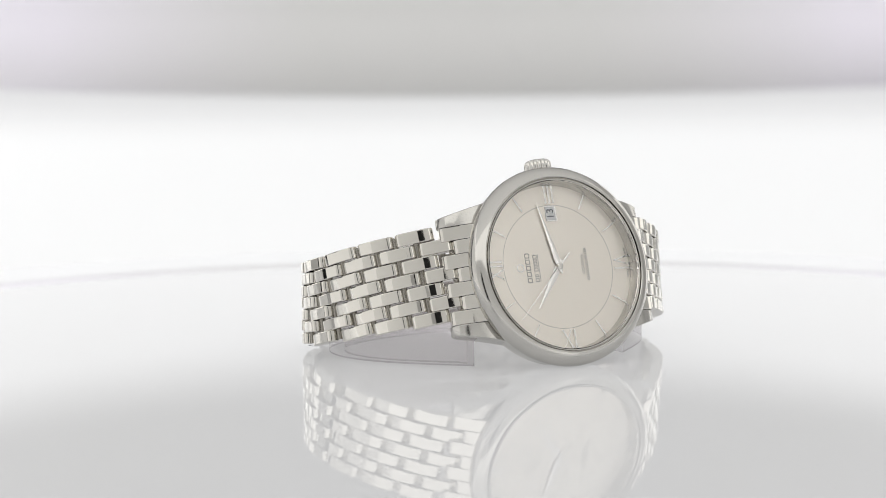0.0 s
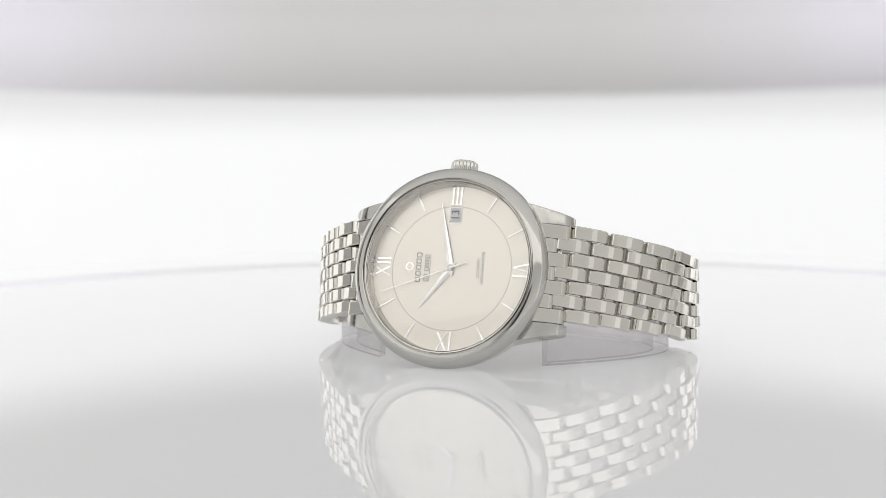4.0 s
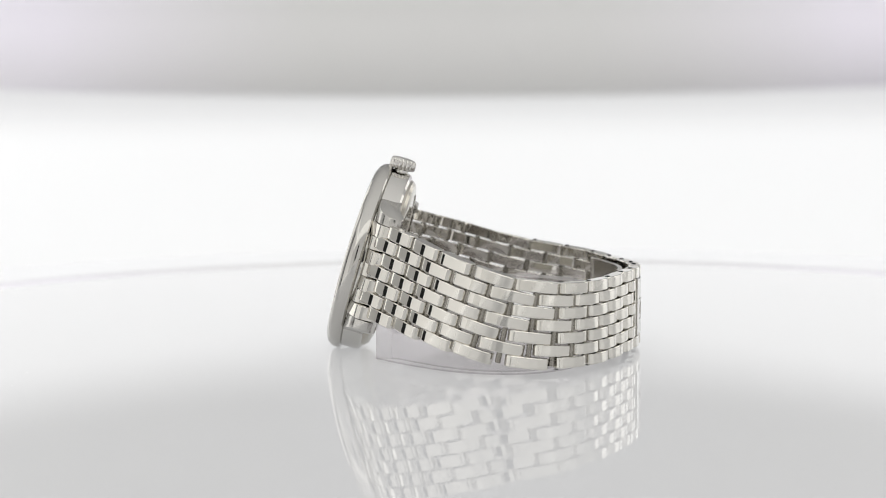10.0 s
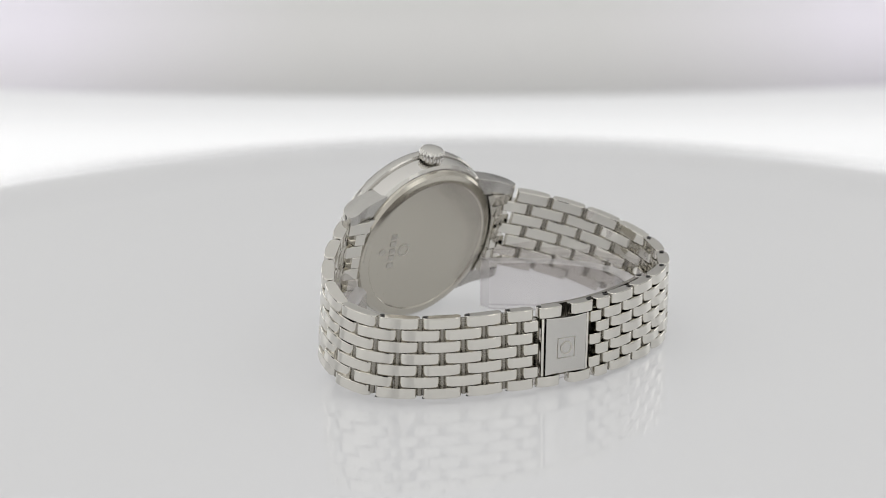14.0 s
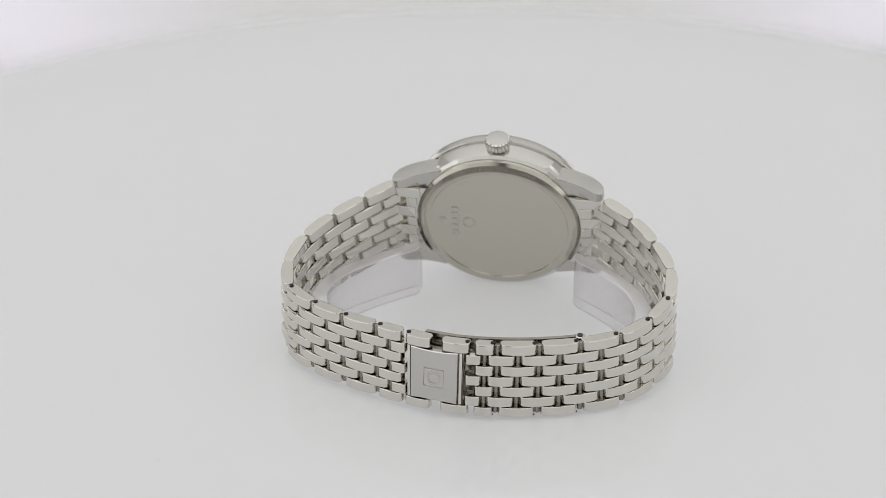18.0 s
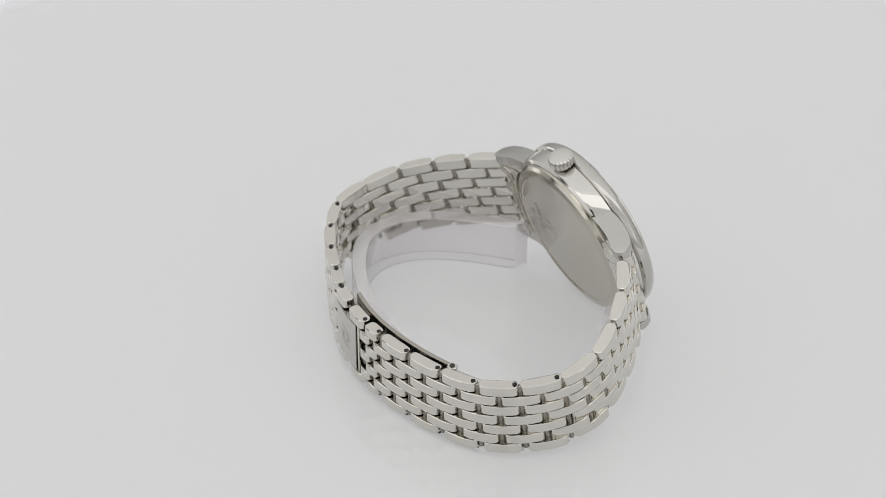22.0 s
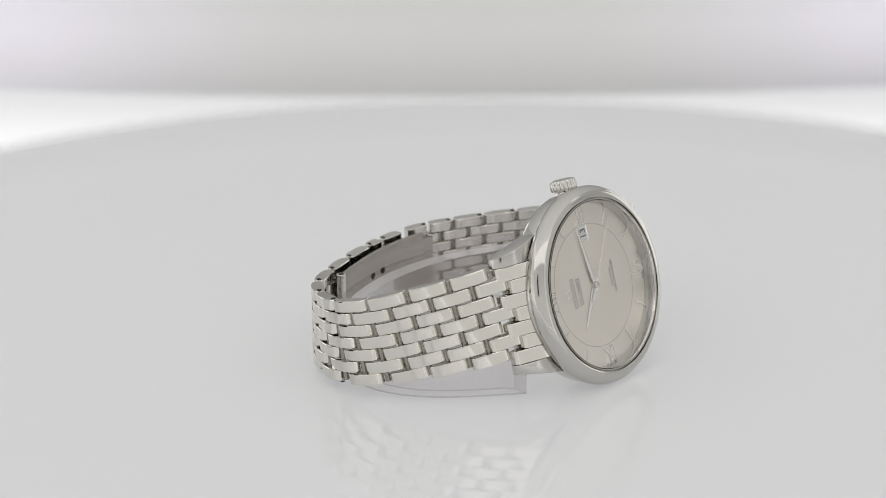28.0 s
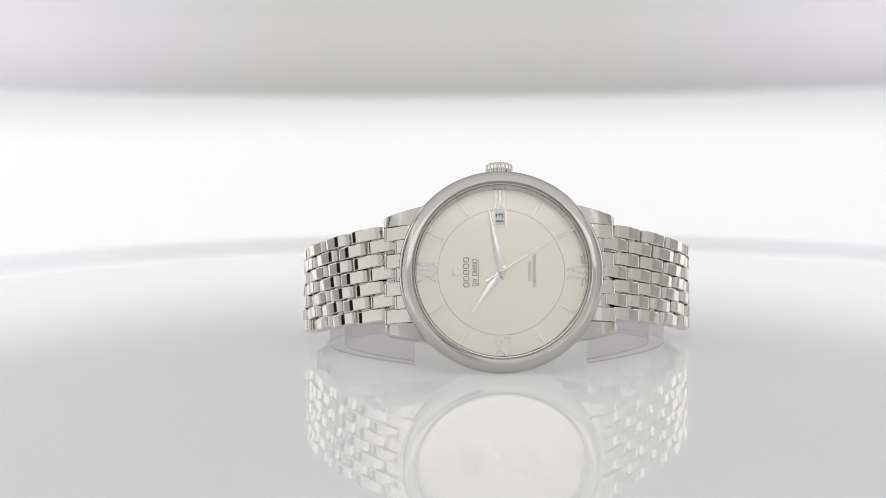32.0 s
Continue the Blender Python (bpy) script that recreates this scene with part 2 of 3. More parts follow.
# ---- the light tent ----
def build_tent():
    # floor
    bm = bmesh.new()
    bmesh.ops.create_grid(bm, x_segments=2, y_segments=2, size=1.7)
    tagged(part("floor", bm, TENT, None, m=pose(0, 0.6, -0.32)), "white fabric floor of the light tent", "floor", kind="structure")
    # back wall: a lit panel below, a grey hood above it
    def wall(name, pts, mat, label, thick=0.012):
        bm = bmesh.new()
        a = [bm.verts.new(p) for p in pts]
        bm.faces.new(a)
        r = bmesh.ops.extrude_face_region(bm, geom=bm.faces[:])
        normal = (a[1].co - a[0].co).cross(a[2].co - a[0].co).normalized()
        bmesh.ops.translate(bm, vec=normal * thick, verts=[v for v in r["geom"] if isinstance(v, bmesh.types.BMVert)])
        return tagged(part(name, bm, mat, None), label, "wall", kind="structure")

    yb = 1.90
    nx = 48

    def arched(name, levels, mat, label, category, angle=80):
        """A wall across the back from (depth, height, share of the arch) levels; its edges rise towards both sides."""
        bm = bmesh.new()
        cols = []
        for i in range(nx + 1):
            x = -0.85 + 1.7 * i / nx
            arch = 0.035 * (x - 0.03) ** 2
            cols.append([bm.verts.new((x, yb + d, z + k * arch)) for d, z, k in levels])
        for p, q in zip(cols, cols[1:]):
            for k in range(len(p) - 1):
                bm.faces.new((p[k], q[k], q[k + 1], p[k + 1]))
        tagged(part(name, bm, mat, None, angle=angle), label, category, kind="structure")

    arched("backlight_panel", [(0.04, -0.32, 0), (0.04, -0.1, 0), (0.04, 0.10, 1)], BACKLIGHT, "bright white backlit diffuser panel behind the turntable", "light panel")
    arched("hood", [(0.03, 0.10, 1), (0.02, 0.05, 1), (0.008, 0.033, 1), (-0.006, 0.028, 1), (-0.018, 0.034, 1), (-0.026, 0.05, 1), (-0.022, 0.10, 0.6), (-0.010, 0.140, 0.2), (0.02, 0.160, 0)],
           HOOD, "pale grey fabric roll above the backlit panel, its shading put into a glow", "hood")
    arched("wall_back", [(0.03, 0.150, 0), (0.03, 0.3, 0), (0.03, 0.45, 0), (0.03, 0.75, 0)], FADING_BACK, "white fabric back wall with an added glow, graded by height", "wall")
    tagged(part("hood_speck", cylinder(1.5, 1, 20), POST, None, m=pose(0.083, yb - 0.028, 0.077, 90)), "tiny grey speck on the fabric hood", "speck", kind="structure")
    # unseen tent sides, added to light the watch and fill its reflections
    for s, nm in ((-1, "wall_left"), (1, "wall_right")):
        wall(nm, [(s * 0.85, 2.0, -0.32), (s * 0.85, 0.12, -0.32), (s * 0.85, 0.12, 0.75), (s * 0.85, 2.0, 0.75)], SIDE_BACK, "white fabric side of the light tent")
        # strip added out of view to put dark lines into the links' reflections
        wall(nm + "_mirrored_strip", [(s * 0.855, 0.12, -0.32), (s * 0.855, 0.0, -0.32), (s * 0.855, 0.0, 0.5), (s * 0.855, 0.12, 0.5)], BLACK if s < 0 else SIDE_DIM, "unseen black strip at the tent's side, mirrored in the steel" if s < 0 else "unseen dim strip at the tent's side, mirrored in the steel")
        # glowing panels added out of view, for bright stripes in links and crystal
        wall(nm + "_added_glow", [(s * 0.835, 0.85, -0.15), (s * 0.835, 0.45, -0.15), (s * 0.835, 0.45, 0.55), (s * 0.835, 0.85, 0.55)], SIDE_PANEL, "added glowing panel at the tent's side, out of view")
        wall(nm + "_rear_added_glow", [(s * 0.835, 1.87, 0.03), (s * 0.835, 1.08, 0.03), (s * 0.835, 1.08, 0.72), (s * 0.835, 1.87, 0.72)], SIDE_PANEL, "added glowing panel at the tent's side, out of view")
        wall(nm + "_bridge", [(s * 0.85, 0.12, 0.5), (s * 0.85, 0.0, 0.5), (s * 0.85, 0.0, 0.75), (s * 0.85, 0.12, 0.75)], SIDE_LIT, "unseen white tent side with an added glow")
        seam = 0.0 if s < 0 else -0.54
        wall(nm + "_front", [(s * 0.85, seam, -0.32), (s * 0.85, -0.75, -0.32), (s * 0.85, -0.75, 0.75), (s * 0.85, seam, 0.75)], SIDE_LIT, "unseen white tent side with an added glow")
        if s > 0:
            wall(nm + "_grey", [(s * 0.85, 0.0, -0.32), (s * 0.85, seam, -0.32), (s * 0.85, seam, 0.75), (s * 0.85, 0.0, 0.75)], SIDE_GREY, "unseen tent side with a weaker added glow")
    # added out of view to whiten the crystal when it turns edge-on
    wall("wall_left_corner_glow", [(-0.66, 1.87, -0.14), (-0.82, 1.2, -0.14), (-0.82, 1.2, 0.28), (-0.66, 1.87, 0.28)], SIDE_PANEL, "added glowing panel across the tent's rear corner, out of view")

    def front(name, x0, x1, z0, z1, mat, label, y=-0.75):
        wall(name, [(x1, y, z0), (x0, y, z0), (x0, y, z1), (x1, y, z1)], mat, label)

    # unseen tent front, added with a glow for the dial and steel to mirror
    lit = "unseen white tent front with an added glow"
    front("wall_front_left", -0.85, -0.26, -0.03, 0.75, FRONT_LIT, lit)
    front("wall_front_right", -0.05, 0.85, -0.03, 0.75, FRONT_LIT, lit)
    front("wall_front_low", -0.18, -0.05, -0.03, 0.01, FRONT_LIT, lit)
    # dim panel added out of view, for grey beside the links' black stripes
    front("wall_front_dim_panel", -0.26, -0.18, -0.03, 0.22, FRONT_DIM, "unseen dim panel in the tent's front, mirrored in the steel")
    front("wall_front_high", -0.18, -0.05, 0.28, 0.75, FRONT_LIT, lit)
    front("wall_front_over_dim", -0.26, -0.18, 0.22, 0.75, FRONT_LIT, lit)
    # black panel added out of view, for black stripes in the links
    front("wall_front_black_panel", -0.18, -0.05, 0.01, 0.28, BLACK, "unseen black panel in the tent's front, mirrored in the steel", -0.76)
    front("wall_front_skirt", -0.85, 0.85, -0.32, -0.03, SKIRT, "unseen lower tent front with an added glow")
    # unseen ceiling, added with a glow to light table and watch
    bm = bmesh.new()
    bmesh.ops.create_grid(bm, x_segments=2, y_segments=2, size=1.5)
    tagged(part("ceiling", bm, CEILING_LIT, None, m=pose(0, 0.6, 0.75)), "unseen white tent ceiling with an added glow", "ceiling", kind="structure")


build_tent()


# ---- turntable ----
def build_turntable():
    root = new("turntable")
    tagged(root, "round glossy white acrylic turntable disc under the watch", "turntable")
    R = 222.0
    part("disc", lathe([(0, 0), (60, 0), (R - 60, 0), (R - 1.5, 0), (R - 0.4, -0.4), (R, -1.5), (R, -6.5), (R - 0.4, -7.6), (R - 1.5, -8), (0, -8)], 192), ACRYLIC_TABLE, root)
    prof = [(16 * math.cos(a), -14 - 16 * math.sin(a)) for a in [math.pi / 2 * k / 8 for k in range(9)]]
    part("hub", lathe([(0, -7), (16, -7), *prof[:-1], (0, -30)], 48), POST, root, "grey ball hub under the disc")
    rng = random.Random(3)
    bm = bmesh.new()
    for k in range(26):
        r, a = rng.uniform(48, 150), rng.uniform(0, math.tau)
        bmesh.ops.create_circle(bm, cap_ends=True, segments=8, radius=rng.uniform(0.07, 0.2) * MM, matrix=at(r * math.cos(a), r * math.sin(a), 0.02))
    tagged(part("dust", bm, POST, root, "tiny grey dust specks"), kind="stuff")
    col = new("turntable_column")
    tagged(col, "plain grey column that carries the turntable", "column")
    part("shaft", lathe([(0, -320), (60, -320), (60, -310), (14, -300), (11, -60), (8, -29.5), (0, -29.8)], 48), POST, col)
    return root


TURNTABLE = build_turntable()


# ---- the watch: head ----
WATCH = new("wristwatch")
tagged(WATCH, "polished steel dress watch with silver dial lying on its side", "wristwatch")

LEAN = 17.0
UP = Vector((0, math.sin(radians(LEAN)), math.cos(radians(LEAN))))
OUT = Vector((0, -math.cos(radians(LEAN)), math.sin(radians(LEAN))))
HEAD_AT = Vector((1.1, -26.6, 19.35)) * MM + 1.6 * MM * OUT
HEAD = Matrix.Translation(HEAD_AT) @ Matrix((Vector((1, 0, 0)), UP, OUT)).transposed().to_4x4()


def head(x=0, y=0, z=0, rz=0, rx=0, ry=0):
    """A pose on the head: x towards six o'clock, y towards the crown, z out of the dial; millimetres."""
    return HEAD @ at(x, y, z, rx, ry, rz)


def hour_turn(h):
    """Turn about the dial's axis that sends local +y to hour h; twelve lies towards -x."""
    return 90 - 30 * h


def build_head():
    # bezel: a smooth domed ring with a stepped inner lip
    part("bezel", lathe([(16.95, -0.6), (16.95, 0.55), (17.05, 0.72), (17.26, 0.74), (17.33, 0.28), (17.52, 0.22), (17.64, 0.78), (17.8, 0.86), (18.35, 0.76), (19.0, 0.45), (19.55, 0.0), (19.95, -0.6),
                         (20.12, -1.2), (20.12, -1.8), (20.0, -2.25), (19.75, -2.5), (19.4, -2.6), (16.9, -2.6), (16.95, -0.6)], 192), BEZEL, WATCH, m=HEAD, angle=24)
    part("case_body", lathe([(16.8, -2.55), (19.25, -2.6), (19.4, -2.8), (19.4, -3.0), (19.35, -5.7), (19.1, -6.4), (18.5, -6.8), (16.2, -6.95), (16.8, -2.55)], 160), STEEL, WATCH, m=HEAD, angle=24)
    part("case_back", lathe([(18.2, -6.7), (18.0, -7.3), (17.4, -7.9), (16.6, -8.15), (15.75, -8.4), (15.5, -8.38), (15.3, -8.2), (15.0, -8.2), (0, -8.25)], 128), BACK_STEEL, WATCH,
         "satin steel case back with faint engraving", m=HEAD, angle=25)
    # crystal
    dome = [(0.0, 0.98), (4, 0.97), (8, 0.94), (12, 0.89), (15, 0.835), (16.4, 0.805), (16.94, 0.78), (16.94, 0.05), (16.4, 0.05), (15, 0.08), (12, 0.135), (8, 0.185), (4, 0.215), (0, 0.225)]
    part("crystal", lathe(dome, 128), GLASS, WATCH, "clear domed sapphire crystal", m=HEAD, angle=30).visible_shadow = False
    # rehaut and dial
    D = -2.3
    part("rehaut", lathe([(16.94, -0.1), (16.85, -0.2), (16.5, D + 0.02), (16.94, D + 0.02), (16.94, -0.1)], 128), STEEL_SATIN, WATCH, m=HEAD)
    dial = part("dial", lathe([(0, D), (16.95, D), (16.95, D - 0.3), (0, D - 0.3)], 128), DIAL, WATCH, "silver opaline dial with a fine engraved ring", m=HEAD, angle=20)
    part("dial_ring", lathe([(12.42, 0), (12.42, 0.012), (12.54, 0.012), (12.54, 0), (12.42, 0)], 160), FAINT, dial, m=at(0, 0, D))

    # baton markers
    baton = part("hour_marker", prism([(-0.14, -1.75), (0.14, -1.75), (0.20, 1.75), (-0.20, 1.75)], 0, 0.28, 0.07), MARKER, dial, angle=20)
    placed = False
    for h in (1, 2, 4, 5, 7, 8, 10, 11):
        a = radians(hour_turn(h) + 90)
        m = at(14.8 * math.cos(a), 14.8 * math.sin(a), D, 0, 0, hour_turn(h))
        if not placed:
            baton.matrix_basis, placed = m, True
        else:
            shared("hour_marker", baton.data, dial, m)

    # roman numerals built of bars, each read with its foot towards the centre
    def bar(points, w):
        (x0, y0), (x1, y1) = points
        d = Vector((x1 - x0, y1 - y0)).normalized()
        n = Vector((-d.y, d.x)) * w / 2
        return [(x0 - n.x, y0 - n.y), (x0 + n.x, y0 + n.y), (x1 + n.x, y1 + n.y), (x1 - n.x, y1 - n.y)]

    def numeral(strokes, h):
        bm = bmesh.new()
        for pts, w in strokes:
            b2 = prism(bar(pts, w), 0, 0.26)
            tmp = bpy.data.meshes.new("stroke")
            b2.to_mesh(tmp)
            b2.free()
            bm.from_mesh(tmp)
            bpy.data.meshes.remove(tmp)
        a = radians(hour_turn(h) + 90)
        r = 14.6
        part("numeral", bm, MARKER, dial, m=at(r * math.cos(a), r * math.sin(a), D, 0, 0, hour_turn(h)), smooth=False)

    I = lambda x: [(((x, -1.7), (x, 1.7)), 0.34), (((x - 0.32, -1.7), (x + 0.32, -1.7)), 0.16), (((x - 0.32, 1.7), (x + 0.32, 1.7)), 0.16)]
    V = lambda x: [(((x - 0.85, 1.7), (x, -1.7)), 0.36), (((x + 0.85, 1.7), (x, -1.7)), 0.16), (((x - 1.2, 1.7), (x - 0.5, 1.7)), 0.16), (((x + 0.5, 1.7), (x + 1.2, 1.7)), 0.16)]
    X = lambda x: [(((x - 0.9, 1.7), (x + 0.9, -1.7)), 0.36), (((x + 0.9, 1.7), (x - 0.9, -1.7)), 0.16), (((x - 1.2, 1.7), (x - 0.6, 1.7)), 0.16), (((x + 0.6, 1.7), (x + 1.2, 1.7)), 0.16),
                   (((x - 1.2, -1.7), (x - 0.6, -1.7)), 0.16), (((x + 0.6, -1.7), (x + 1.2, -1.7)), 0.16)]
    numeral(X(-0.95) + I(0.75) + I(1.6), 12)
    numeral(I(-0.85) + I(0) + I(0.85), 3)
    numeral(V(-0.5) + I(1.15), 6)
    numeral(I(-1.2) + X(0.5), 9)

    # date window
    bm = bmesh.new()
    outer = [(-1.28, -1.58), (1.28, -1.58), (1.28, 1.58), (-1.28, 1.58)]
    inner = [(-1.08, -1.38), (1.08, -1.38), (1.08, 1.38), (-1.08, 1.38)]
    vo = [bm.verts.new((x * MM, y * MM, 0.18 * MM)) for x, y in outer]
    vi = [bm.verts.new((x * MM, y * MM, 0.1 * MM)) for x, y in inner]
    vb = [bm.verts.new((x * MM, y * MM, -0.01 * MM)) for x, y in outer]
    for i in range(4):
        j = (i + 1) % 4
        bm.faces.new((vo[i], vo[j], vi[j], vi[i]))
        bm.faces.new((vb[i], vb[j], vo[j], vo[i]))
    part("date_frame", bm, MARKER, dial, m=at(-0.05, 10.75, D), smooth=False)
    part("date_disc", prism(inner, 0.0, 0.06), DATE_WHITE, dial, "white date disc", m=at(-0.05, 10.75, D), smooth=False)
    lettering("date_number", "13", 1.55, DATE_INK, dial, at(-0.05, 10.75, D + 0.085, 0, 0, 90), "dark blue-grey date number 13")
    # maker's mark and name: plain shapes only
    part("maker_mark", lathe([(0.62, 0), (0.62, 0.12), (0.85, 0.12), (0.85, 0), (0.62, 0)], 32), MARKER, dial, "raised steel mark", m=at(-8.75, 0.1, D))

    def frame_bar(x, y, hx, hy, t):
        """A small hollow bar that stands for one letter of the printed name."""
        bm = bmesh.new()
        rings = []
        for gx, gy in ((hx, hy), (hx - t, hy - t)):
            rings.append([bm.verts.new((u * gx * MM, v * gy * MM, 0.012 * MM)) for u, v in ((-1, -0.55), (-0.6, -1), (0.6, -1), (1, -0.55), (1, 0.55), (0.6, 1), (-0.6, 1), (-1, 0.55))])
        for i in range(8):
            j = (i + 1) % 8
            bm.faces.new((rings[0][i], rings[0][j], rings[1][j], rings[1][i]))
        part("name_bar", bm, PRINT, dial, m=at(x, y, D), smooth=False)

    for k in range(5):
        frame_bar(-6.9, (k - 2) * 1.24, 0.58, 0.5, 0.17)
    for k, y in enumerate((-2.45, -1.6, -0.35, 0.35, 0.95, 1.55, 2.25)):
        frame_bar(-5.2, y, 0.5 if k in (0, 2, 6) else 0.42, 0.36 if k in (0, 2, 6) else 0.26, 0.14)
    part("name_underline", prism([(-0.05, -2.75), (0.05, -2.75), (0.05, 2.75), (-0.05, 2.75)], 0, 0.02), INK, dial, m=at(-4.5, 0, D), smooth=False)
    lettering("dial_text", "CO-AXIAL", 0.6, INK, dial, at(5.65, 0.2, D + 0.02, 0, 0, 90), "grey printed words CO-AXIAL")
    lettering("dial_text", "CHRONOMETER", 0.62, INK, dial, at(6.6, 0.2, D + 0.02, 0, 0, 90), "grey printed words CHRONOMETER")
    lettering("dial_text", "SWISS", 0.42, PRINT, dial, at(16.0, -2.2, D + 0.02, 0, 0, 82), "tiny printed word SWISS")
    lettering("dial_text", "MADE", 0.42, PRINT, dial, at(16.0, 2.2, D + 0.02, 0, 0, 98), "tiny printed word MADE")

    # hands
    def hand(name, stations, z, h, label, thick=0.08):
        """A hand with a raised spine, from (distance, half width) pairs along local y."""
        bm = bmesh.new()
        rows = []
        for y, w in stations:
            rows.append([bm.verts.new((x * MM, y * MM, zz * MM)) for x, zz in ((-w, z), (-w, z + thick), (0, z + thick + h * min(1, w / 0.3)), (w, z + thick), (w, z))])
        for p, q in zip(rows, rows[1:]):
            for i in range(5):
                k = (i + 1) % 5
                bm.faces.new((p[i], p[k], q[k], q[i]))
        bm.faces.new(rows[0])
        bm.faces.new(rows[-1])
        return part(name, bm, MARKER, WATCH, label, m=HEAD, smooth=False)

    mn = hand("minute_hand", [(-1.6, 0.12), (-0.9, 0.34), (0, 0.5), (1.4, 0.64), (4, 0.52), (12.4, 0.12), (13.4, 0.03)], -1.92, 0.05, "slender polished minute hand")
    hr = hand("hour_hand", [(-1.6, 0.12), (-0.9, 0.34), (0, 0.52), (1.4, 0.72), (3, 0.62), (9.4, 0.13), (10.2, 0.03)], -2.18, 0.05, "slender polished hour hand")
    hr.matrix_basis = head(0, 0, 0, hour_turn(10.2))
    sec = hand("seconds_hand", [(-3.6, 0.16), (-2.2, 0.16), (0, 0.11), (14.8, 0.045)], -1.66, 0.03, "thin polished seconds hand", 0.05)
    part("hand_cap", lathe([(0, -1.4), (0.4, -1.42), (0.62, -1.5), (0.7, -1.62), (0.7, -2.3), (0, -2.3)], 32), STEEL, WATCH, m=HEAD)

    # crown: fluted
    def flute(a, r, z):
        return 1 - (0.095 * (0.5 + 0.5 * math.cos(18 * a)) ** 2 if r > 2.3 else 0)

    part("crown", lathe([(0, 2.75), (1.6, 2.72), (2.3, 2.55), (2.66, 2.25), (2.75, 1.9), (2.75, 0.75), (2.6, 0.4), (2.2, 0.25), (1.5, 0.2), (1.5, -1.6), (0, -1.6)], 156, flute=flute), STEEL, WATCH,
         "fluted steel winding crown", m=HEAD @ at(0, 19.55, -4.1, -90), angle=30)
    # case back engraving as bars and a ring
    back = HEAD @ at(0, 0, -8.26, 0, 180, 0)
    for k in range(5):
        part("engraved_bar", prism([(-0.75, -0.6), (0.75, -0.6), (0.75, 0.6), (-0.75, 0.6)], 0, 0.03), FAINT, WATCH, m=back @ at(-9.6, (k - 2) * 1.75 + 0.8, 0), smooth=False)
    part("engraved_mark", lathe([(1.15, 0), (1.15, 0.04), (1.5, 0.04), (1.5, 0), (1.15, 0)], 32), FAINT, WATCH, m=back @ at(-6.5, 0.6, 0))
    part("engraved_mark", lathe([(0.0, 0), (0.0, 0.04), (0.75, 0.04), (0.75, 0), (0.0, 0)], 24), FAINT, WATCH, m=back @ at(-12.3, 1.0, 0))
    for k in range(7):
        a = radians(168 + k * 2.4)
        part("engraved_digit_bar", prism([(-0.16, -0.3), (0.16, -0.3), (0.16, 0.3), (-0.16, 0.3)], 0, 0.03), FAINT, WATCH,
             m=HEAD @ at(0, 0, -8.1, 0, 180, 0) @ at(16.7 * math.cos(a), 16.7 * math.sin(a), -0.02, 0, 0, 168 + k * 2.4), smooth=False)

    # lugs: flat flanks that run in towards the band, a sloping top and a round end that curls back
    side = [(12.5, -2.72), (15.6, -2.78), (17.6, -2.98), (19.2, -3.35), (20.8, -3.95), (22.1, -4.85), (22.85, -5.9), (23.12, -7.0), (23.0, -7.8), (22.5, -8.45), (21.7, -8.75),
            (20.6, -8.55), (19.0, -7.85), (17.0, -7.3), (15.0, -7.05), (12.5, -6.95)]
    for sx in (-1, 1):
        for sy in (-1, 1):
            bm = bmesh.new()
            inner = [bm.verts.new((sx * x * MM, sy * 9.72 * MM, z * MM)) for x, z in side]
            outer = [bm.verts.new((sx * x * MM, sy * (14.2 - 0.24 * (x - 12.5)) * MM, z * MM)) for x, z in side]
            bm.faces.new(inner)
            bm.faces.new(outer[::-1])
            for i in range(len(side)):
                j = (i + 1) % len(side)
                bm.faces.new((inner[j], inner[i], outer[i], outer[j]))
            bmesh.ops.recalc_face_normals(bm, faces=bm.faces)
            edges = [e for e in bm.edges if e.calc_face_angle(0) > 0.9]
            bmesh.ops.bevel(bm, geom=edges, offset=0.14 * MM, segments=2, profile=0.5, affect="EDGES")
            part("lug", bm, LUG_STEEL, WATCH, m=HEAD, angle=22)
    return sec, mn


SECONDS_HAND, MINUTE_HAND = build_head()

# ---- the watch: bracelet ----
# Upper edge of the bracelet from the lugs at six o'clock round the clasp to those at twelve: x, y, z in millimetres.
BAND = [(19.9, -20.9, 28.8), (23.3, -18.6, 27.7), (29.3, -13.4, 26.0), (35.1, -8.0, 24.0), (39.9, -1.2, 21.7), (41.7, 6.1, 19.5), (40.1, 13.2, 18.4), (34.4, 18.8, 17.9), (26.8, 23.3, 17.8),
        (19.2, 26.4, 17.9), (11.0, 29.2, 17.9), (2.5, 30.3, 17.6), (-5.9, 29.8, 17.4), (-14.4, 28.0, 17.2), (-22.7, 25.2, 17.2), (-30.2, 21.1, 17.6), (-35.3, 14.7, 18.3),
        (-37.9, 7.4, 19.4), (-37.2, 0.0, 21.3), (-33.1, -7.1, 23.8), (-27.6, -13.0, 25.9), (-21.6, -17.3, 27.6), (-18.3, -19.6, 28.3)]
LEAD_IN = 4.2


def catmull(points, n=24):
    pts = [Vector(p) for p in points]
    pts = [2 * pts[0] - pts[1], *pts, 2 * pts[-1] - pts[-2]]
    out = []
    for a, b, c, d in zip(pts, pts[1:], pts[2:], pts[3:]):
        for k in range(n):
            t = k / n
            out.append(0.5 * (2 * b + (c - a) * t + (2 * a - 5 * b + 4 * c - d) * t * t + (3 * b - a - 3 * c + d) * t ** 3))
    out.append(pts[-2])
    return out


EDGE = catmull(BAND)
RUN = [0.0]
for p, q in zip(EDGE, EDGE[1:]):
    RUN.append(RUN[-1] + (q - p).length)
TOTAL = RUN[-1]


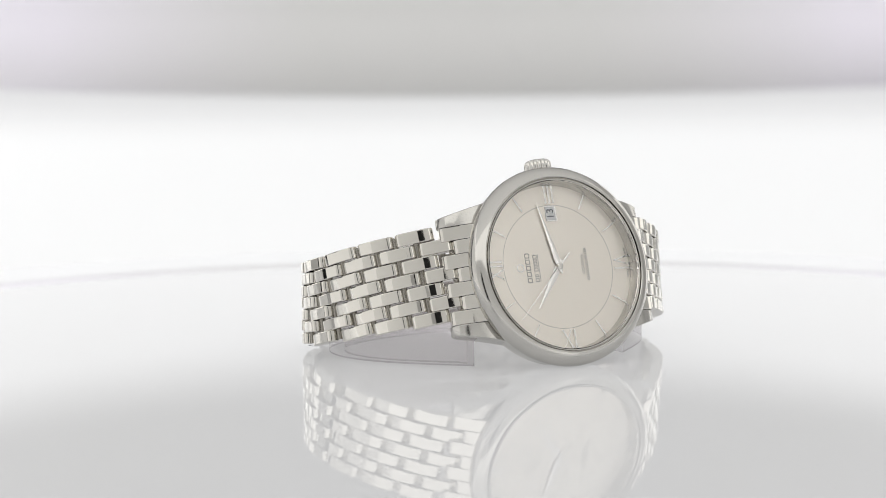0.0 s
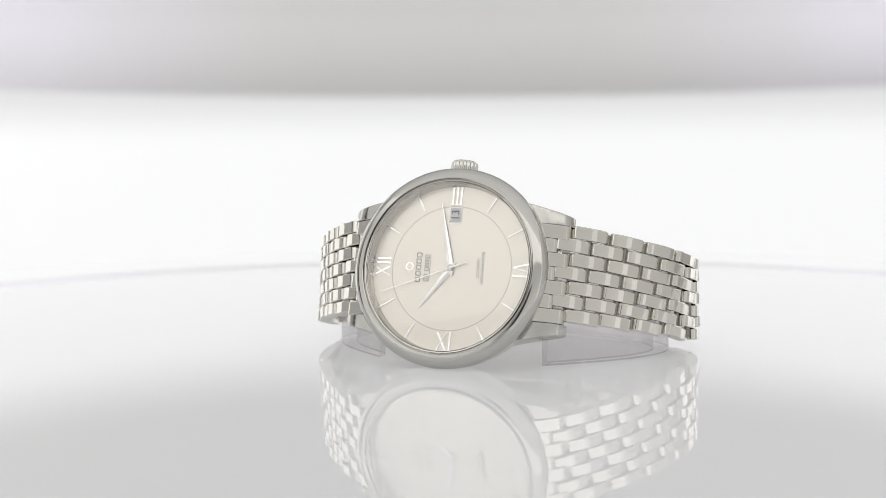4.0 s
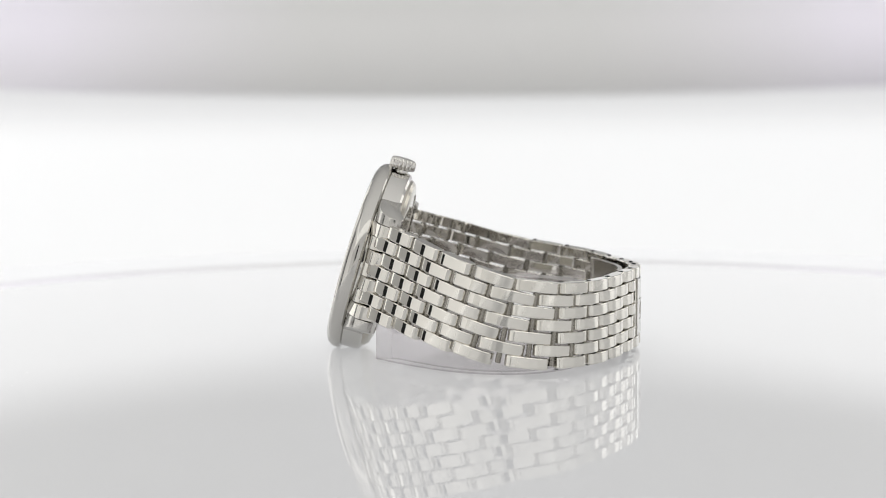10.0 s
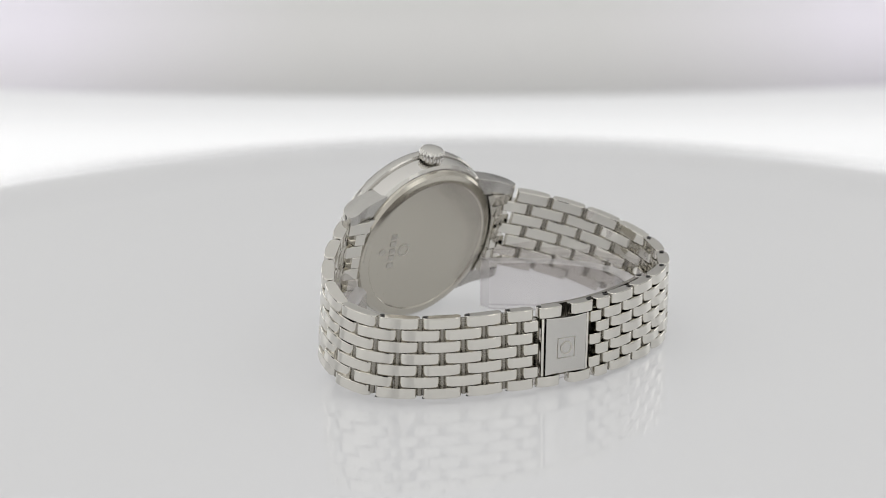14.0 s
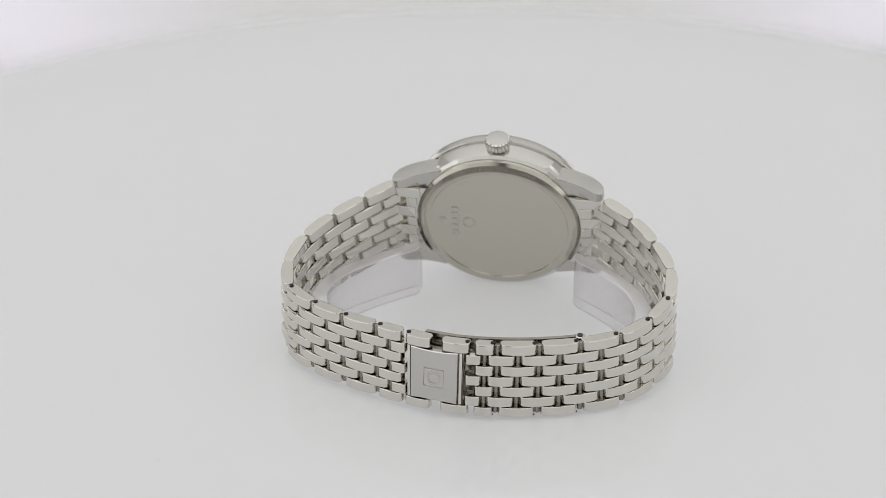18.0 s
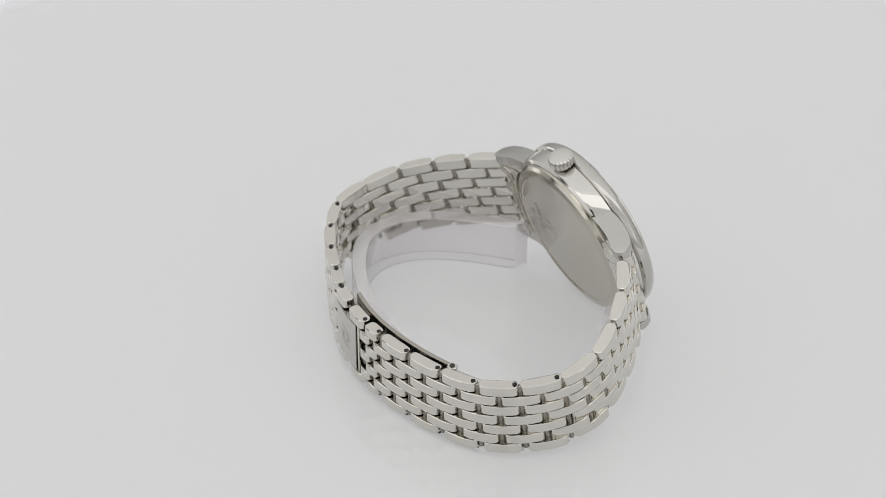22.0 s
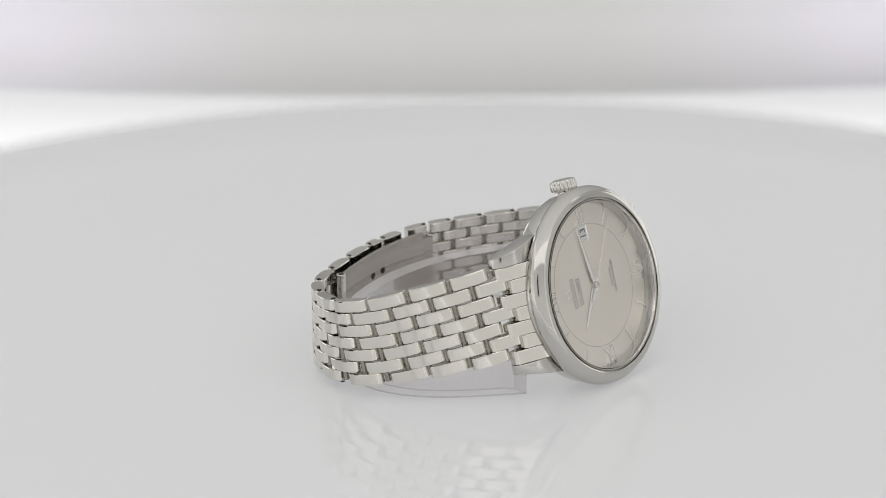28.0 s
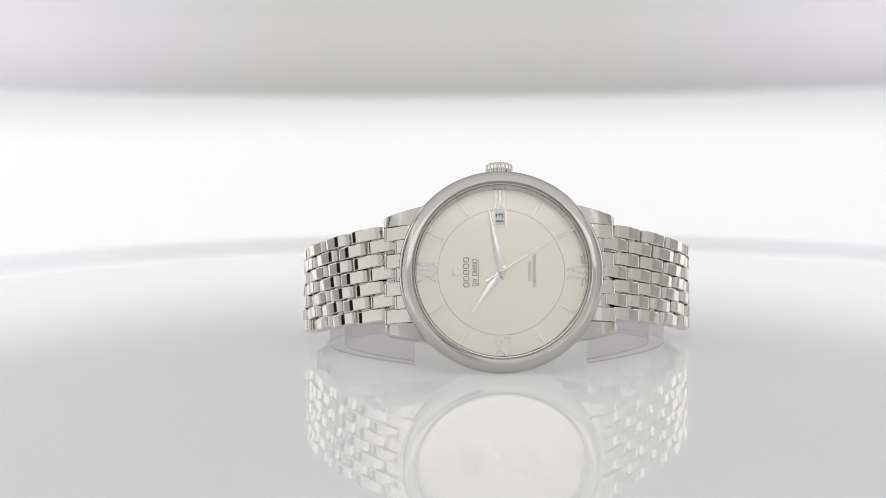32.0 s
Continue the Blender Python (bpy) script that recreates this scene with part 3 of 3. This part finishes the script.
def edge_at(s):
    s = min(max(s, 0), TOTAL - 1e-6)
    k = max(0, int(np.searchsorted(RUN, s, side="right")) - 1)
    f = (s - RUN[k]) / (RUN[k + 1] - RUN[k])
    return EDGE[k].lerp(EDGE[k + 1], f)


def band_width(s):
    k = min(s, TOTAL - s) / (TOTAL / 2)
    return 19.8 - 3.3 * min(1, k * 1.8)


def band_frame(s, depth=0.0):
    """Pose at run s: x along the band, y outwards, z across it; origin at the middle of its width."""
    t = (edge_at(s + 1.5) - edge_at(s - 1.5)).normalized()
    k = min(s, TOTAL - s) / (TOTAL / 2)
    lean = max(0.0, 1 - k / 0.45)
    z = Vector((0, math.sin(radians(LEAN * lean)), math.cos(radians(LEAN * lean))))
    z = (z - z.dot(t) * t).normalized()
    y = z.cross(t)
    swell = 0.25 * max(0.0, min(1.0, (1 - k) * 2.2 - 0.5))
    c = edge_at(s) - z * band_width(s) / 2 + y * (depth - swell)
    return Matrix.Translation(c * MM) @ Matrix((t, y, z)).transposed().to_4x4()


SPAN_OUT = -1 if band_frame(TOTAL / 2).to_3x3().col[1].y < 0 else 1


def run_of(x, lo, hi):
    """The run at which the edge passes x, between two runs."""
    best = min((k for k in range(len(EDGE)) if lo <= RUN[k] <= hi), key=lambda k: abs(EDGE[k].x - x))
    return RUN[best]


MID0, MID1 = TOTAL * 0.3, TOTAL * 0.7
LINK_MESH = {}


def link_mesh(length, width, thick=2.4):
    key = (round(length, 1), round(width, 2))
    if key not in LINK_MESH:
        L, h = key[0] / 2, thick / 2
        o = SPAN_OUT
        # outline along the band: a crowned outer face that rolls off into round ends, a flat inner face
        roll = min(0.95, L * 0.36)
        top = h + 0.22
        sag = lambda x: top - x * x / 29
        n = 8 if L > 2 else 4
        face = [(-L + roll) + 2 * (L - roll) * i / n for i in range(n + 1)]
        lean = (L - roll) / 14.5
        drop = sag(L - roll)
        end = []
        for k in range(1, 8):
            f = radians(90 * k / 7)
            end.append((L - roll + roll * math.sin(f), drop - lean * roll * math.sin(f) * 0.6 - 1.0 * (1 - math.cos(f))))
        under = [(L - 0.85 + 0.85 * math.cos(radians(g)), -h + 0.8 - 0.8 * math.sin(radians(g))) for g in (0, 22, 45, 67, 90)]
        pts = [(-x, y) for x, y in under] + under[::-1] + end[::-1] + [(x, sag(x)) for x in face[::-1]] + [(-x, y) for x, y in end]
        bm = prism([(x, y * o) for x, y in pts], -key[1] / 2, key[1] / 2, 0)
        caps = [f for f in bm.faces if len(f.verts) > 4]
        edges = [e for f in caps for e in f.edges]
        bmesh.ops.recalc_face_normals(bm, faces=bm.faces)
        bmesh.ops.bevel(bm, geom=edges, offset=0.2 * MM, segments=2, profile=0.5, affect="EDGES")
        bmesh.ops.recalc_face_normals(bm, faces=bm.faces)
        me = bpy.data.meshes.new("link")
        bm.to_mesh(me)
        bm.free()
        me.materials.append(STEEL_LINK)
        me.shade_smooth()
        me.set_sharp_from_angle(angle=radians(19))
        LINK_MESH[key] = me
    return LINK_MESH[key]


def build_bracelet():
    k1, k5 = run_of(19.0, MID0, MID1), run_of(-6.0, MID0, MID1)
    plate0, plate1 = run_of(11.0, MID0, MID1), run_of(1.6, MID0, MID1)
    first = LEAD_IN + 0.4
    pa = (k1 - first) / 8
    joints = [first + pa * i for i in range(9)]
    cap0 = run_of(12.8, MID0, MID1)
    cap1 = run_of(-0.9, MID0, MID1)
    joints += [cap0, cap1]
    last = TOTAL - LEAD_IN - 0.4
    pb = (last - k5) / 9
    joints += [k5 + pb * i for i in range(10)]
    mids = [(a + b) / 2 for a, b in zip(joints, joints[1:])]
    alternate = [joints[0] - 2.9, *mids, joints[-1] + 3.6]
    rng = random.Random(7)

    def place(a, b, row):
        s = (a + b) / 2
        w = band_width(s) / 7
        # chord between the two joints
        m = band_frame(s)
        p, q = band_frame(a).translation, band_frame(b).translation
        chord = (q - p).length / MM
        m.translation = ((p + q) / 2).lerp(m.translation, 0.6)
        k = min(s, TOTAL - s) / (TOTAL / 2)
        gap = 0.4 + 0.4 * min(1.0, k * 1.5) + (0.3 if cap1 < s < TOTAL * 0.66 else 0.0)
        shared("link", link_mesh(chord - gap, 2.52), WATCH, m @ at(0, 0, (row - 3) * w, rng.uniform(-0.5, 0.5), 0, rng.uniform(-0.7, 0.7)) @ Matrix.Diagonal((1, 1, (w - 0.2) / 2.52, 1)))

    for row in range(7):
        stations = joints if row % 2 == 0 else alternate
        for a, b in zip(stations, stations[1:]):
            if abs(a - cap0) < 0.1 and row % 2 == 0:
                if row in (0, 6):
                    place(a, (a + b) / 2 - 0.6, row)
                    place((a + b) / 2 + 0.6, b, row)
                continue
            if row % 2 and a < cap0 < b:
                place(a, plate0 - 0.75, row)
                continue
            if row % 2 and a < cap1 < b:
                place(plate1 + 0.6, b, row)
                continue
            place(a, b, row)
    # pins across the band in every joint
    pin = None
    for s in (*joints[1:-1], *mids):
        if cap0 - 0.2 < s < cap1 + 0.2:
            continue
        w = band_width(s)
        m = band_frame(s, -0.1 * SPAN_OUT) @ Matrix.Diagonal((1, 1, (w - 1.2) / 16, 1))
        if pin is None:
            pin = part("link_pin", cylinder(0.55, 16, 14), PIN_STEEL, WATCH, m=m)
        else:
            shared("link_pin", pin.data, WATCH, m)
    # slim polished bars that show in the gaps between the links
    slim = None
    for s in (*joints[1:-1], *mids):
        if cap0 - 0.2 < s < cap1 + 0.2:
            continue
        m = band_frame(s, 0.25 * SPAN_OUT) @ Matrix.Diagonal((1, 1, (band_width(s) - 1.0) / 16, 1))
        if slim is None:
            slim = part("gap_bar", cylinder(0.17, 16, 12), STEEL_LINK, WATCH, m=m)
        else:
            shared("gap_bar", slim.data, WATCH, m)
    # black discs for the pin holes in the upper and lower edge of the links near the clasp
    hole = None
    for s in joints[5:17]:
        for side in (1, -1):
            m = band_frame(s + (0.9 if s < plate0 else -0.9)) @ at(0, 0, side * (band_width(s) / 2 - 0.02))
            if hole is None:
                hole = part("pin_hole", cylinder(0.48, 0.1, 14), HOLE, WATCH, "black disc that stands for a pin hole", m=m)
            else:
                shared("pin_hole", hole.data, WATCH, m)
    # end links between the lugs: a core hollowed to the round case, with raised bars in every other row
    for sx in (-1, 1):
        hollow = [math.sqrt(18.3 ** 2 - b * b) for b in (9.55, 7, 4, 0, -4, -7, -9.55)]
        outline = [(sx * a, b) for a, b in zip(hollow, (9.55, 7, 4, 0, -4, -7, -9.55))] + [(sx * 20.0, -9.55), (sx * 20.0, 9.55)]
        core = part("end_link", prism(outline, -7.9, -6.2), STEEL, WATCH, m=HEAD, smooth=False)
        for row in range(7):
            w = 19.4 / 7
            b = (row - 3) * w
            a0 = math.sqrt(18.45 ** 2 - max(0.0, abs(b) - w / 2) ** 2)
            low = 0.0 if sx > 0 else 0.75
            reach = (22.75 if row % 2 == 0 else 20.75) + (0.0 if sx > 0 else 0.3)
            slope = lambda x: -2.72 - 0.34 * (x - 18.2) - 0.034 * (x - 18.2) ** 2 - low * min(1.0, max(0.0, (x - 18.2) / 3.5))
            flat = [(x, slope(x)) for x in (a0 + (reach - 0.8 - a0) * i / 6 for i in range(7))]
            x1, z1 = flat[-1]
            prof = flat + [(x1 + 0.8 * math.sin(radians(g)), z1 - 0.42 * math.sin(radians(g)) - 0.9 * (1 - math.cos(radians(g)))) for g in (18, 36, 54, 72, 90)]
            prof += [(prof[-1][0] - 0.5, -8.3), (a0, -8.6)]
            bm = prism([(sx * x, y) for x, y in prof], -w / 2 + 0.03, w / 2 - 0.03)
            bmesh.ops.recalc_face_normals(bm, faces=bm.faces)
            bmesh.ops.bevel(bm, geom=[e for f in bm.faces if len(f.verts) > 4 for e in f.edges], offset=0.12 * MM, segments=2, profile=0.5, affect="EDGES")
            part("end_link_bar", bm, STEEL_LINK, core, m=at(0, b, 0, 90), angle=22)
    # clasp plate, bowed with the band
    bm = bmesh.new()
    n = 10
    h = band_width(plate0) * 5 / 14
    cols = []
    for i in range(n + 1):
        s = plate0 + 0.15 + (plate1 - plate0 - 0.3) * i / n
        u = abs(i / n * 2 - 1)
        hh = h - 0.25 * (1 - u ** 2)
        f0 = band_frame(s)
        cols.append([bm.verts.new(f0 @ Vector((0, SPAN_OUT * d * MM, z * MM))) for d, z in ((-0.7, -hh), (1.25, -hh), (1.4, -hh + 0.15), (1.4, hh - 0.15), (1.25, hh), (-0.7, hh))])
    for p, q in zip(cols, cols[1:]):
        for i in range(6):
            j = (i + 1) % 6
            bm.faces.new((p[i], p[j], q[j], q[i]))
    bm.faces.new(cols[0])
    bm.faces.new(cols[-1])
    plate = part("clasp_plate", bm, STEEL_SATIN, WATCH, "satin steel clasp plate with an engraved mark", angle=30)
    for s in (plate0 - 0.42, plate1 + 0.42):
        part("clasp_edge", box(0.6, 2.0, 2 * h, 0.12), STEEL_LINK, WATCH, m=band_frame(s, 0.15 * SPAN_OUT))
    # engraved square with a ring in it
    f0 = band_frame((plate0 + plate1) / 2 + 0.1) @ at(0, SPAN_OUT * 1.42, -0.5, -90 * SPAN_OUT)
    sq = bmesh.new()
    a, b = 2.1, 1.95
    vo = [sq.verts.new((x * MM, y * MM, 0.02 * MM)) for x, y in ((-a, -a), (a, -a), (a, a), (-a, a))]
    vi = [sq.verts.new((x * MM, y * MM, 0.02 * MM)) for x, y in ((-b, -b), (b, -b), (b, b), (-b, b))]
    for i in range(4):
        j = (i + 1) % 4
        sq.faces.new((vo[i], vo[j], vi[j], vi[i]))
    part("engraved_frame", sq, FAINT, plate, m=f0, smooth=False)
    part("engraved_ring", lathe([(1.05, -0.01), (1.05, 0.03), (1.4, 0.03), (1.4, -0.01), (1.05, -0.01)], 32), FAINT, plate, m=f0)
    # folding blades inside the band, with hinge barrels
    def blade(s0, s1, inset, half, thick, name, label):
        bm = bmesh.new()
        n = 24
        cols = []
        for i in range(n + 1):
            f0 = band_frame(s0 + (s1 - s0) * i / n)
            d = -inset
            cols.append([bm.verts.new(f0 @ Vector((0, SPAN_OUT * y * MM, z * MM))) for y, z in ((d, -half), (d, half), (d - thick, half), (d - thick, -half))])
        for p, q in zip(cols, cols[1:]):
            for i in range(4):
                j = (i + 1) % 4
                bm.faces.new((p[i], p[j], q[j], q[i]))
        bm.faces.new(cols[0])
        bm.faces.new(cols[-1])
        return part(name, bm, BLADE, WATCH, label, angle=30)

    s_end = run_of(-22.5, MID0, TOTAL * 0.75)
    inner = blade(plate1 - 8, s_end - 0.6, 2.5, 7.5, 0.9, "clasp_blade", "satin folding clasp blade inside the bracelet")
    blade(plate0 - 2, plate1 - 2, 1.7, 5.6, 0.6, "clasp_blade", "satin folding clasp blade inside the bracelet")
    part("hinge_barrel", cylinder(1.05, 15.2, 20, 0.15), STEEL, WATCH, m=band_frame(s_end, -2.7 * SPAN_OUT))
    part("hinge_pin", cylinder(0.55, 15.7, 16, 0.1), STEEL_DARK, WATCH, m=band_frame(s_end, -2.7 * SPAN_OUT))
    for s in (plate1 + 6.5, plate1 + 10.5):
        part("blade_hole", cylinder(0.75, 0.1, 18), HOLE, inner, "black disc that stands for a hole in the blade", m=band_frame(s, -3.42 * SPAN_OUT) @ at(0, 0, 2.6, 90))


build_bracelet()


# ---- acrylic cuff that holds the watch ----
def build_cuff():
    pts = []
    for k in range(49):
        f = k / 48
        s = 4.5 + (TOTAL - 9.0) * f
        p = band_frame(s).translation / MM
        n = band_frame(s).to_3x3().col[1] * SPAN_OUT
        n.z = 0
        n.normalize()
        pts.append((Vector((p.x, p.y, 0)), n))
    # ends reach forward under the lugs
    front = Vector((0, -1, 0))
    ends = [(Vector((18.7, -24.0, 0)), front)] + pts + [(Vector((-16.0, -24.0, 0)), front)]
    H, tk = 11.4, 3.2
    cuff = new("display_cuff")
    tagged(cuff, "clear acrylic C-shaped display cuff standing inside the bracelet", "display stand")
    # it hugs the band at the sides and keeps clear of the clasp's folding blades behind
    def clearance(k):
        f = min(1.0, max(0.0, (1 - abs(2 * k / (len(ends) - 1) - 1) - 0.2) / 0.6))
        return 1.5 + 2.4 * f * f * (3 - 2 * f)

    outer = [p - n * clearance(k) for k, (p, n) in enumerate(ends)]
    for _ in range(14):
        outer = [outer[0]] + [a.lerp(c, 0.5).lerp(b, 0.5) for a, b, c in zip(outer, outer[1:], outer[2:])] + [outer[-1]]
    inner = []
    for k, p in enumerate(outer):
        way = outer[min(k + 1, len(outer) - 1)] - outer[max(k - 1, 0)]
        n = ends[k][1] if k in (0, len(outer) - 1) else Vector((way.y, -way.x, 0)).normalized() * (1 if way.cross(-ends[k][1]).z > 0 else -1)
        inner.append(p - n * tk)

    def strip(name, mat, sections, label, closed=False):
        """A sheet swept along the cuff through cross sections given as rows of points in millimetres."""
        bm = bmesh.new()
        rows = [[bm.verts.new(Vector(v) * MM) for v in row] for row in sections]
        for p, q in zip(rows, rows[1:]):
            for i in range(len(p) - (0 if closed else 1)):
                j = (i + 1) % len(p)
                bm.faces.new((p[i], p[j], q[j], q[i]))
        if closed:
            bm.faces.new(rows[0])
            bm.faces.new(rows[-1])
        bmesh.ops.recalc_face_normals(bm, faces=bm.faces)
        part(name, bm, mat, cuff, label, angle=40).visible_shadow = False

    for v in (outer, inner):
        strip("cuff_wall", CLEAR, [[(p.x, p.y, 0.4), (p.x, p.y, H - 0.3)] for p in v], "see-through curved acrylic wall")
        strip("cuff_foot", CLEAR_FOOT, [[(p.x, p.y, 0.05), (p.x, p.y, 0.4)] for p in v], "foot line of the acrylic wall, tinted dark")
    strip("cuff_rim", CLEAR_RIM, [[(o.x, o.y, H - 0.3), *[tuple(o.lerp(i, f) + Vector((0, 0, H))) for f in (0.08, 0.92)], (i.x, i.y, H - 0.3)] for o, i in zip(outer, inner)], "upper rim of the acrylic, tinted pale")
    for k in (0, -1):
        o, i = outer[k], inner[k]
        strip("cut_edge", CLEAR_CUT, [[(o.x, o.y, z), (i.x, i.y, z)] for z in (0.05, H - 0.3, H - 0.05)], "cut end of the acrylic, tinted dark")
    return cuff


CUFF = build_cuff()


# ---- what moves ----
def motions():
    times = [0.5 * k for k in range(65)]
    turn = pose(0, 0, 0, 0, 0, -FACING)
    walk(TURNTABLE, [(t, table_pose(t)) for t in times])
    walk(WATCH, [(t, table_pose(t) @ turn) for t in times])
    walk(CUFF, [(t, table_pose(t) @ turn) for t in times])
    walk(SECONDS_HAND, [(t, HEAD @ pose(0, 0, 0, 0, 0, hour_turn((t + 52.6) / 5))) for t in range(0, 33, 4)])
    walk(MINUTE_HAND, [(t, HEAD @ pose(0, 0, 0, 0, 0, hour_turn((12.72 + t / 60) / 5))) for t in range(0, 33, 8)])


motions()
